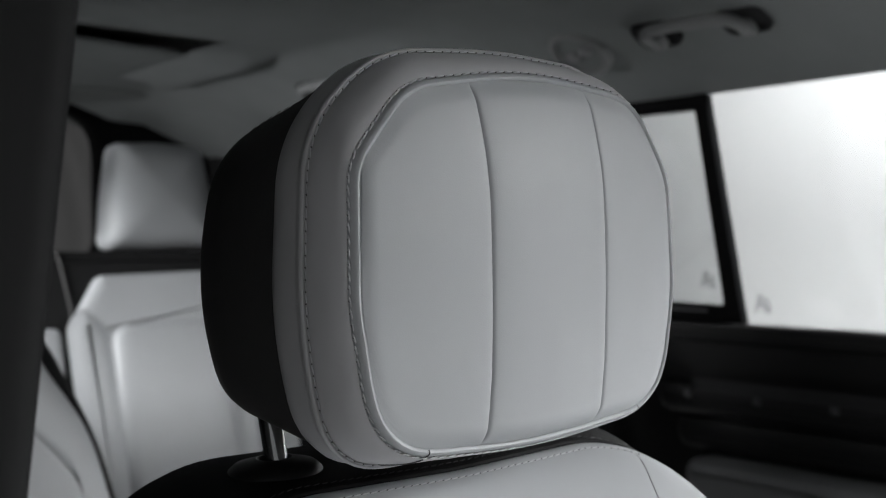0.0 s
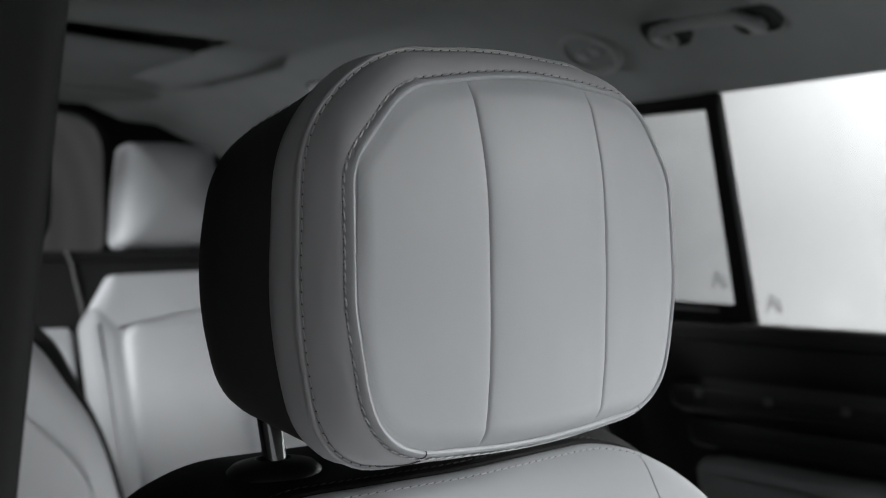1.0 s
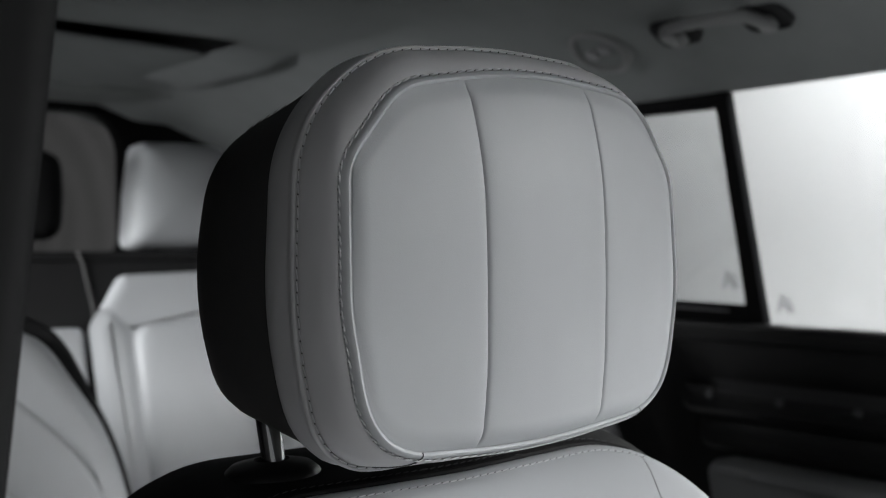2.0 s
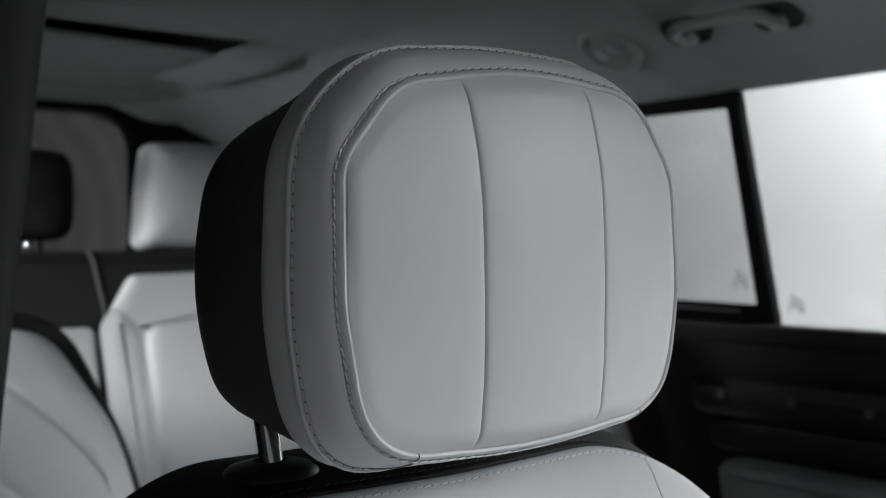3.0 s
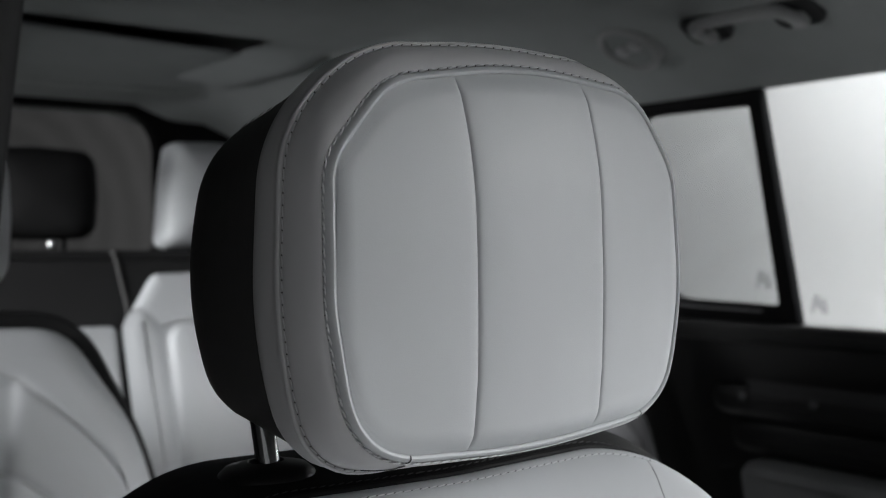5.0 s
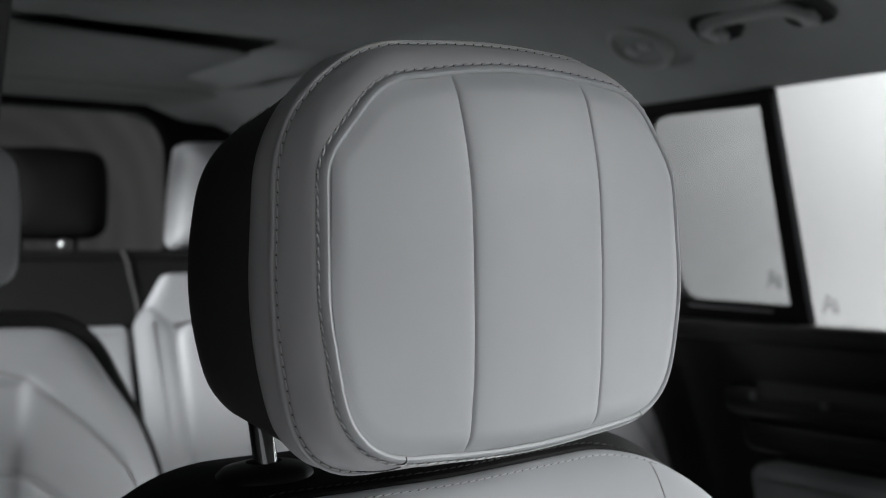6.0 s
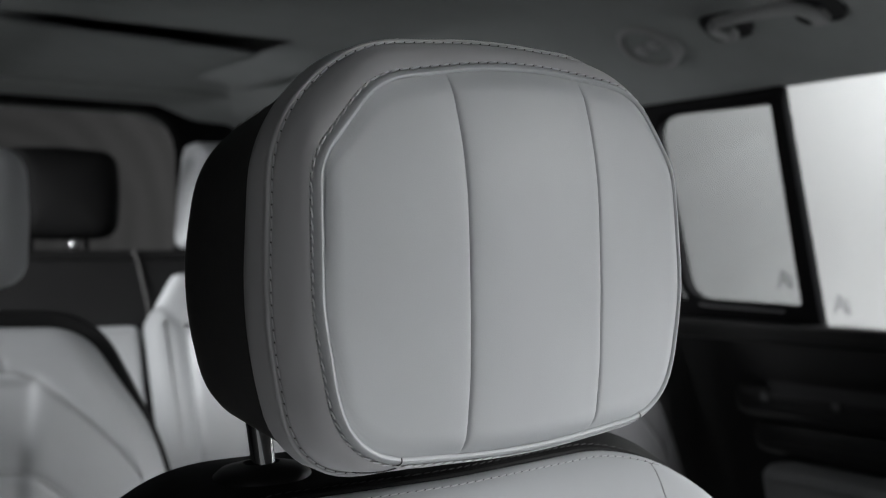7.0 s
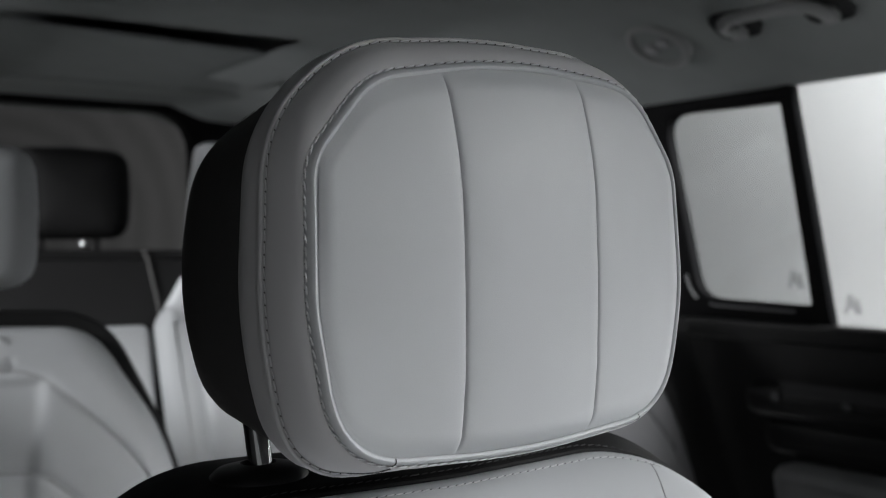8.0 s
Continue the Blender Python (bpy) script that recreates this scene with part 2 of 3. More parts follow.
for k in range(25):
    y = 2.02 + 0.025 * k
    u = min(1.0, k / 8)
    u = u * u * (3 - 2 * u) * min(1.0, (24 - k) / 3)
    rows.append([Vector((x, y, roof_z(x) + 0.003 - u * dz)) for x, dz in ((1.085, 0.0), (1.105, 0.006), (1.14, 0.013), (1.185, 0.023), (1.212, 0.027), (1.228, 0.026), (1.242, 0.018), (1.258, 0.0))])
part("roof_ridge", loft(rows, closed=False), LINER, ceiling, "grey padded ridge beside the sun blind")
rear_header = part("rear_header", block(0.30, 1.40, 2.78, 3.06, H + 0.394, H + 0.43, 0.012, 5), LINER, ceiling, "grey roof rail above the tailgate")

def side_sheet(y_edges, z_edges, side, depth=0.03, holes=()):
    """A strip of car side between heights, leaning inwards as it rises, with thickness."""
    bm = bmesh.new()

    def v(y, z, d):
        return bm.verts.new((wall_x(z, side) + side * d, y, H + z))

    rows = []
    for d in (0, depth):
        rows.append([[v(y, z, d) for z in z_edges] for y in y_edges])
    a, b = rows
    ny, nz = len(y_edges), len(z_edges)
    for j in range(ny - 1):
        for i in range(nz - 1):
            bm.faces.new((a[j][i], a[j][i + 1], a[j + 1][i + 1], a[j + 1][i]))
            bm.faces.new((b[j][i], b[j + 1][i], b[j + 1][i + 1], b[j][i + 1]))
    for j in range(ny - 1):
        for i in (0, nz - 1):
            bm.faces.new((a[j][i], a[j + 1][i], b[j + 1][i], b[j][i]))
    for i in range(nz - 1):
        for j in (0, ny - 1):
            bm.faces.new((a[j][i], b[j][i], b[j][i + 1], a[j][i + 1]))
    return bm


def side_ring(outer, inner, side, d0, d1):
    """A frame on a car side between two outlines in y and z, from depth d0 (inner lip) to d1."""
    def lay(ring, d):
        return [Vector((wall_x(p.y, side) + side * d, p.x, H + p.y)) for p in ring]
    return loft([lay(outer, d1), lay(outer, d0 + 0.002), lay(grown(outer, -0.003), d0), lay(grown(inner, 0.004), d0), lay(inner, d0 + 0.004), lay(inner, d1)])


def pane(ring, side, d, mat, name, parent, label):
    bm = bmesh.new()
    rows = [[bm.verts.new((wall_x(p.y, side) + side * (d + k * 0.004), p.x, H + p.y)) for p in ring] for k in (0, 1)]
    bm.faces.new(rows[0])
    bm.faces.new(list(reversed(rows[1])))
    n = len(ring)
    for i in range(n):
        j = (i + 1) % n
        bm.faces.new((rows[0][i], rows[0][j], rows[1][j], rows[1][i]))
    ob = part(name, bm, mat, parent, label, smooth=0)
    ob.visible_shadow = False
    return ob


def etched_mark(y, z, size, side, d, parent):
    """A small grey etched mark of slanting bars, as printed on the glass."""
    bm = bmesh.new()

    def quad(pts):
        bm.faces.new([bm.verts.new((wall_x(b, side) + side * d, a, H + b)) for a, b in pts])
    s = size
    quad([(y - s * .12, z + s * .5), (y + s * .1, z + s * .5), (y + s * .5, z - s * .5), (y + s * .28, z - s * .5)])
    quad([(y - s * .12, z + s * .5), (y + s * .06, z + s * .2), (y - s * .16, z - s * .5), (y - s * .46, z - s * .5)])
    quad([(y - s * .18, z - s * .02), (y + s * .22, z - s * .02), (y + s * .27, z - s * .20), (y - s * .2, z - s * .20)])
    quad([(y - s * .52, z + s * .30), (y - s * .26, z + s * .30), (y - s * .44, z - s * .5), (y - s * .64, z - s * .5)])
    return part("etched_mark", bm, MARK, parent, "grey etched mark on the glass", smooth=0)


# far side: door with its glass, quarter glass, trim
wall_right = part("wall_right", side_sheet([1.602, 1.9, 2.4, 3.0, 3.2], [-1.0, -0.6, -0.13, 0.0, 0.15, 0.275], 1), DOOR_PLASTIC)
tagged(wall_right, "black trimmed rear side of the car", "wall", kind="structure")

door_1 = part("door_1", side_sheet([0.52, 0.8, 1.0, 1.2, 1.45, 1.6], [-1.0, -0.6, -0.42, -0.30, -0.2, -0.139], 1), DOOR_PLASTIC)
tagged(door_1, "closed black plastic trimmed rear car door", "door", kind="structure")


def swept_block(y0, y1, z0, z1, proud, side=1, r=0.02):
    """A padded ledge on a car side, rounded in outline and section."""
    ring = rounded([(y0, z1, r), (y1, z1, r), (y1, z0, r), (y0, z0, r)], 6, 8)

    def lay(rg, d):
        return [Vector((wall_x(p.y, side) - side * d, p.x, H + p.y)) for p in rg]
    return loft([lay(ring, -0.01), lay(ring, proud * 0.6), lay(grown(ring, -proud * 0.12), proud * 0.88), lay(grown(ring, -proud * 0.4), proud), lay(grown(ring, -r * 0.8), proud)], False, True)


part("belt_rail", swept_block(0.55, 1.585, -0.172, -0.134, 0.022, 1, 0.012), DOOR_PLASTIC, door_1, "black belt rail below the glass")
part("pull_panel", swept_block(0.6, 1.45, -0.308, -0.25, 0.035, 1, 0.028), DOOR_PLASTIC, door_1, "raised black door pull panel")
part("pocket_panel", swept_block(0.6, 1.425, -0.376, -0.318, 0.022, 1, 0.026), DOOR_PLASTIC, door_1, "black panel above the armrest")
part("trim_strip", swept_block(0.6, 1.36, -0.2530, -0.2450, 0.041, 1, 0.004), SATIN_BLACK, door_1, "satin dark trim strip")
part("armrest_pad", swept_block(0.55, 1.385, -0.52, -0.388, 0.075, 1, 0.03), ARM_GREY, door_1, "padded grey armrest")
for y in (1.37, 1.217, 1.065):
    bm = disc_stack([(0.009, -0.004), (0.009, 0.002), (0.006, 0.004)], 16)
    bmesh.ops.transform(bm, matrix=Matrix.Translation((wall_x(-0.268) - 0.037, y, H - 0.268)) @ Matrix.Rotation(radians(-90), 4, "Y"), verts=bm.verts)
    part("screw_cap", bm, DARK_GREY, door_1, "small round grey cap")

# door frame: divider bar, header strip
bm = bmesh.new()
rows = []
for z in (-0.139, 0.0, 0.14, 0.272):
    y0, y1 = 1.249 + 0.035 * (z + 0.1), 1.286 + 0.014 * (z + 0.1)
    rows.append([Vector((wall_x(z) + d, y, H + z)) for y, d in ((y0, 0.010), (y0, 0.002), (y0 + 0.004, -0.004), (y1 - 0.004, -0.004), (y1, 0.002), (y1, 0.010))])
divider = part("divider_bar", loft(rows, True, True), BLACK_PLASTIC, door_1, "black upright bar between two panes")

window_1 = part("window_1", side_sheet([0.52, 0.9, 1.29], [0.2785, 0.31], 1, 0.03), BLACK_PLASTIC)
tagged(window_1, "wide clear rear door window with a bright view", "window", kind="structure")
ring = [Vector(p) for p in ((0.60, -0.15), (1.262, -0.15), (1.276, 0.29), (0.60, 0.29))]
pane(ring, 1, 0.016, GLASS, "pane", window_1, "clear glass pane")
etched_mark(1.219, -0.096, 0.033, 1, 0.0135, window_1)

outer_q = rounded([(1.279, 0.272, 0.004), (1.64, 0.272, 0.01), (1.64, -0.137, 0.01), (1.268, -0.137, 0.004)], 6, 8)
inner_q = rounded([(1.296, 0.246, 0.008), (1.575, 0.250, 0.05), (1.555, -0.097, 0.05), (1.291, -0.102, 0.008)], 6, 8)
window_2 = part("window_2", side_ring(outer_q, inner_q, 1, -0.002, 0.020), BLACK_PLASTIC)
tagged(window_2, "tinted quarter window in a black frame", "window", kind="structure")
pane(grown(inner_q, 0.006), 1, 0.016, GLASS_Q, "pane", window_2, "tinted glass pane")
etched_mark(1.331, -0.056, 0.033, 1, 0.0135, window_2)
sill = sorted((p for p in grown(inner_q, 0.012) if p.y < -0.085 and 1.30 < p.x < 1.535), key=lambda p: p.x)
part("sill_lip", tube([Vector((wall_x(p.y) - 0.002, p.x, H + p.y)) for p in sill], 0.0028, 8, False), DARK_GREY, window_2, "thin shaded grey lip under the glass")
# a pale strip stands in for the spot of light at this corner
corner = sorted((p for p in grown(inner_q, 0.017) if -0.100 < p.y < -0.050 and p.x > 1.5), key=lambda p: p.y)
part("corner_glint", tube([Vector((wall_x(p.y) - 0.002, p.x, H + p.y)) for p in corner], 0.0055, 10, False, 0.6), TRIM_GREY, window_2, "pale grey strip for a spot of light at the glass corner")

far_pillar = part("far_door_pillar", side_sheet([0.46, 0.53, 0.60], [-1.0, -0.4, 0.0, 0.275], 1, 0.06), PILLAR)
tagged(far_pillar, "charcoal far side door pillar", "pillar", kind="structure")

# near side: pillar beside the seat, rear part of the side with its window
rows = []
for z in (-1.0, -0.4, -0.15, 0.0, 0.15, 0.30):
    e = 0.160 + 0.105 * z
    ring = rounded([(e - 0.11, 0.441, 0.02), (e, 0.426, 0.014), (e + 0.006, 0.486, 0.02), (e - 0.01, 0.63, 0.02), (e - 0.12, 0.63, 0.02)], 6, 3)
    rows.append([Vector((p.x, p.y, H + z)) for p in ring])
pillar = part("door_pillar", loft(rows, True, True), PILLAR)
tagged(pillar, "charcoal plastic trimmed door pillar", "pillar", kind="structure")

wall_left = part("wall_left", side_sheet([1.75, 2.0, 2.6, 3.2], [-1.0, -0.5, -0.14], -1), DOOR_PLASTIC)
tagged(wall_left, "black trimmed near side of the car", "wall", kind="structure")
part("rear_door_card", side_sheet([0.60, 1.2, 1.75], [-1.0, -0.5, -0.14], -1), DOOR_PLASTIC, wall_left, "black rear door card")
# unseen sheet, added to keep lamp light off the headrest and far door
part("door_lamp_flag", side_sheet([0.60, 1.0, 1.45], [-0.14, 0.1, 0.26], -1, 0.01), BLACK_PLASTIC, wall_left, "black sheet added to block lamp light")
# unseen panel, added to stop the rear lamp short of the far lining
part("quarter_lamp_flag", side_sheet([1.66, 1.8, 1.93], [-0.14, 0.1, 0.26], -1), PILLAR, wall_left, "charcoal panel added to block the rear lamp")
part("upper_panel", side_sheet([2.75, 3.0, 3.2], [-0.14, 0.1, 0.275], -1), PILLAR, wall_left, "charcoal rear quarter trim")
window_3 = part("window_3", side_sheet([0.60, 1.4, 2.76], [0.25, 0.30], -1), BLACK_PLASTIC)
tagged(window_3, "near side rear quarter window", "window", kind="structure")
pane([Vector(p) for p in ((1.46, -0.15), (2.77, -0.15), (2.77, 0.27), (1.46, 0.27))], -1, 0.016, GLASS, "pane", window_3, "tinted glass pane")

# tailgate with rear glass
RY = 3.15
outer_t = rounded([(0.16, 0.44, 0.10), (1.68, 0.44, 0.10), (1.70, -0.55, 0.05), (0.14, -0.55, 0.05)], 8, 10)
inner_t = rounded([(0.56, 0.378, 0.13), (1.266, 0.378, 0.13), (1.292, -0.02, 0.05), (0.53, -0.02, 0.05)], 8, 10)


def tail(ring, d):
    return [Vector((p.x, RY + d - 0.12 * p.y, H + p.y)) for p in ring]


tailgate = part("tailgate", loft([tail(outer_t, 0.05), tail(outer_t, 0.0), tail(grown(inner_t, 0.012), 0.0), tail(grown(inner_t, 0.004), 0.006), tail(inner_t, 0.02), tail(inner_t, 0.05)]), BLACK_PLASTIC)
tagged(tailgate, "black trimmed tailgate round the rear window", "tailgate", kind="structure")
window_4 = part("window_4", loft([tail(grown(inner_t, 0.003), 0.024), tail(inner_t, 0.028)], True, True), GLASS_R, smooth=0)
window_4.visible_shadow = False
tagged(window_4, "dark tinted rear window", "window", kind="structure")
tagged(part("tailgate_lower_trim", block(0.14, 1.70, RY + 0.07, RY + 0.11, H - 1.0, H - 0.5, 0.01), DOOR_PLASTIC), "black lower tailgate trim", "trim", kind="structure")

# rear pillar lining, where the roof runs down to the tailgate
rows = []
for k in range(26):
    x = 1.10 + 0.54 * k / 25
    low = H + 0.412 - 0.36 * min(max(0.0, x - 1.12), 0.16) - 0.05 * max(0.0, x - 1.28)
    top = roof_z(x) - 0.001
    low = min(low, top - 0.004)
    row = [Vector((x, 2.74 + 0.30 * u, top + (low - top) * u ** 2.2)) for u in (j / 10 for j in range(11))]
    rows.append(row + [Vector((x, 3.045, low + 0.004)), Vector((x, 3.045, top + 0.01))])
tagged(part("rear_pillar", loft(rows, closed=False), LINER), "grey lined rear roof pillar", "pillar", kind="structure")

# front end behind the camera
dashboard = part("dashboard", block(0.16, 1.68, -1.25, -0.75, H - 0.75, H - 0.33, 0.06, 5), BLACK_PLASTIC)
tagged(dashboard, "black padded dashboard", "dashboard", kind="structure")


# ---------------------------------------------------------------- roof fittings
def grab_handle(place, length, turn):
    """A folding handle: a bowed grip standing off the lining between two mounts in dark wells."""
    h = thing("grab_handle", place, turn)
    half = length / 2
    path = [(0.016, -half, 0.004), (0.002, -half - 0.003, -0.012), (-0.020, -half - 0.004, -0.019), (-0.036, -half + 0.006, -0.023), (-0.043, -half + 0.03, -0.025)]
    path += [(x, -y, z) for x, y, z in reversed(path)]
    pts = []
    for a, b in zip(path, path[1:]):
        pts += [Vector(a).lerp(Vector(b), k / 4) for k in range(4)]
    pts.append(Vector(path[-1]))
    for _ in range(3):
        pts = [pts[0]] + [(p + q + q + r) / 4 for p, q, r in zip(pts, pts[1:], pts[2:])] + [pts[-1]]
    part("grip", tube(pts, 0.0105, 12, False, 0.8), TRIM_GREY, h, "grey moulded grip")
    for s in (-1, 1):
        foot = rounded([(-0.008, -0.015 * s, 0.010), (-0.008, 0.013 * s, 0.010), (0.024, 0.014 * s, 0.012), (0.024, -0.014 * s, 0.012)], 6, 4)
        bm = loft([[Vector((p.x, p.y + s * half, z)) for p in shrunk(foot, f)] for f, z in ((1.0, 0.008), (1.0, -0.006), (0.95, -0.010), (0.82, -0.013), (0.4, -0.014))], True, True)
        part("mount", bm, TRIM_GREY, h)
        well = rounded([(-0.032, -0.040, 0.020), (0.026, -0.040, 0.020), (0.026, 0.040, 0.020), (-0.032, 0.040, 0.020)], 6, 4)
        bm = loft([[Vector((p.x, p.y + s * half, z)) for p in shrunk(well, f)] for f, z in ((1.0, 0.012), (1.0, -0.003), (0.95, -0.0045), (0.90, -0.001))], True, True)
        part("well", bm, WELL_GREY, h, "dark well round the mount")
    return tagged(h, "grey folding grab handle fixed to the headliner", "grab handle", "grab handles")


grab_handle((1.430, 1.132, roof_z(1.430) - 0.006), 0.164, (0, 30, 3))
grab_handle((1.398, 2.09, roof_z(1.398) - 0.005), 0.18, (0, 28, 3))


def reading_lamp(x, y):
    d = thing("reading_lamp", (x, y, roof_z(x) - 0.007), (0, 31, 0))
    part("bezel", disc_stack([(0.058, 0.045), (0.058, -0.004), (0.054, -0.008), (0.046, -0.008), (0.044, -0.002), (0.0435, 0.004)]), TRIM_GREY, d, "grey round bezel")
    part("dish", disc_stack([(0.044, 0.002), (0.043, -0.001), (0.02, 0.001)]), LINER, d, "grey dish")
    for s in (-1, 1):
        bm = disc_stack([(0.010, 0.0), (0.010, -0.006), (0.006, -0.009)], 16, 1.0, 1.4)
        bmesh.ops.translate(bm, verts=bm.verts, vec=(0.004 * s, 0.017 * s, 0))
        part("lens", bm, LENS, d, "small pale lens")
    return tagged(d, "round grey reading lamp set in the headliner", "lamp")


reading_lamp(1.434, 1.394)


# ---------------------------------------------------------------- seats
def headrest_outlines():
    """Outlines in x and z, front to back: the panels' edge, the outer seam, the end of the side band, the back shell."""
    a = rounded([(0, 0.0956, 0.3), (0.0848, 0.0843, 0.0437), (0.113, 0.0404, 0.045), (0.1170, -0.030, 0.14), (0.1023, -0.0962, 0.06), (0, -0.1062, 0.5),
                 (-0.1058, -0.0986, 0.06), (-0.1168, -0.025, 0.14), (-0.1153, 0.046, 0.032), (-0.0824, 0.0846, 0.040)], 10, 8)
    right = [(0, 0.1125, 0.4), (0.082, 0.1060, 0.09), (0.127, 0.053, 0.09), (0.131, -0.02, 0.2), (0.107, -0.0990, 0.06), (-0.04, -0.1124, 0.5)]
    c = rounded(right + [(-0.1205, -0.1106, 0.0554), (-0.1343, -0.0346, 0.3), (-0.1282, 0.0664, 0.2), (-0.083, 0.1079, 0.2)], 10, 8)
    d = rounded(right + [(-0.1175, -0.1099, 0.0545), (-0.1338, -0.0351, 0.3), (-0.1260, 0.0626, 0.2), (-0.0864, 0.1058, 0.2)], 10, 8)
    e = rounded([(0, 0.080, 0.4), (0.074, 0.076, 0.12), (0.122, 0.041, 0.12), (0.1285, -0.015, 0.2), (0.112, -0.100, 0.058), (0, -0.0987, 0.5),
                 (-0.1203, -0.1014, 0.2), (-0.1386, -0.0174, 0.3), (-0.1232, 0.0625, 0.2), (-0.064, 0.0960, 0.2)], 10, 8)
    return a, c, d, e


def span(ring, x):
    """The lowest and highest point of an outline over x."""
    zs = []
    n = len(ring)
    for i in range(n):
        p, q = ring[i], ring[(i + 1) % n]
        if (p.x - x) * (q.x - x) <= 0 and abs(p.x - q.x) > 1e-9:
            zs.append(p.y + (q.y - p.y) * (x - p.x) / (q.x - p.x))
    return min(zs), max(zs)


EDGE_Y = 0.4636  # depth at which the front panels meet their piping


def cushion_panel(ring, x0, x1, nx=36, nz=96):
    """A stuffed leather panel between two seams, x0 to x1: domed, rolled into the seams and back to the piping at its rim."""
    lo, hi = min(p.x for p in ring) + 3e-4, max(p.x for p in ring) - 3e-4
    rim = np.array([tuple(p) for p, t in resample(grown(ring, 0.0003), 0.0004)])
    bm = bmesh.new()
    rows = []
    for i in range(nx + 1):
        u = 0.5 - 0.5 * math.cos(math.pi * i / nx)
        x = max(lo, min(hi, x0 + (x1 - x0) * u))
        zb, zt = span(ring, x)
        seam = min(abs(x - x0) if abs(x0) < 0.1 else 1, abs(x1 - x) if abs(x1) < 0.1 else 1)
        row = []
        for k in range(nz + 1):
            v = 0.5 - 0.5 * math.cos(math.pi * k / nz)
            z = zb + (zt - zb) * v
            face = 0.4478 + (2.0 if z > 0.02 else 0.42) * (z - 0.02) ** 2 + 0.95 * x * x
            sewn = 0.0014 * math.exp(-(seam / 0.0006) ** 1.5) + 0.0007 * math.exp(-seam / 0.0025) + 0.0010 * math.exp(-seam / 0.010)
            face += sewn * (0.55 if x > 0.02 else 0.85)
            face += 0.0004 * noise.noise(Vector((x * 26, 3.1, z * 26))) + 0.00007 * noise.noise(Vector((x * 95, 7.7, z * 95)))
            gaps = np.hypot(rim[:, 0] - x, rim[:, 1] - z)
            near = int(gaps.argmin())
            d = float(gaps[near])
            wide = 0.0065 + 0.0060 * ((rim[near, 1] - z) / max(d, 1e-6)) ** 2
            s = max(0.0, 1 - d / wide) ** 2.3
            drift = -0.0030 * max(0.0, (z - 0.02) / 0.07) ** 1.5 - 0.0022 * max(0.0, (-0.065 - z) / 0.03)
            row.append(bm.verts.new((x + drift * math.exp(-seam / 0.02), face + (EDGE_Y - face) * s, z)))
        rows.append(row)
    for a, b in zip(rows, rows[1:]):
        for k in range(nz):
            bm.faces.new((a[k], b[k], b[k + 1], a[k + 1]))
    return bm


def along(points, keep):
    """The longest run of a closed line whose points pass the test."""
    n, best = len(points), []
    for first in range(n):
        if keep(points[first]) and not keep(points[first - 1]):
            out = []
            while keep(points[(first + len(out)) % n]):
                out.append(points[(first + len(out)) % n])
            best = max(best, out, key=len)
    return best


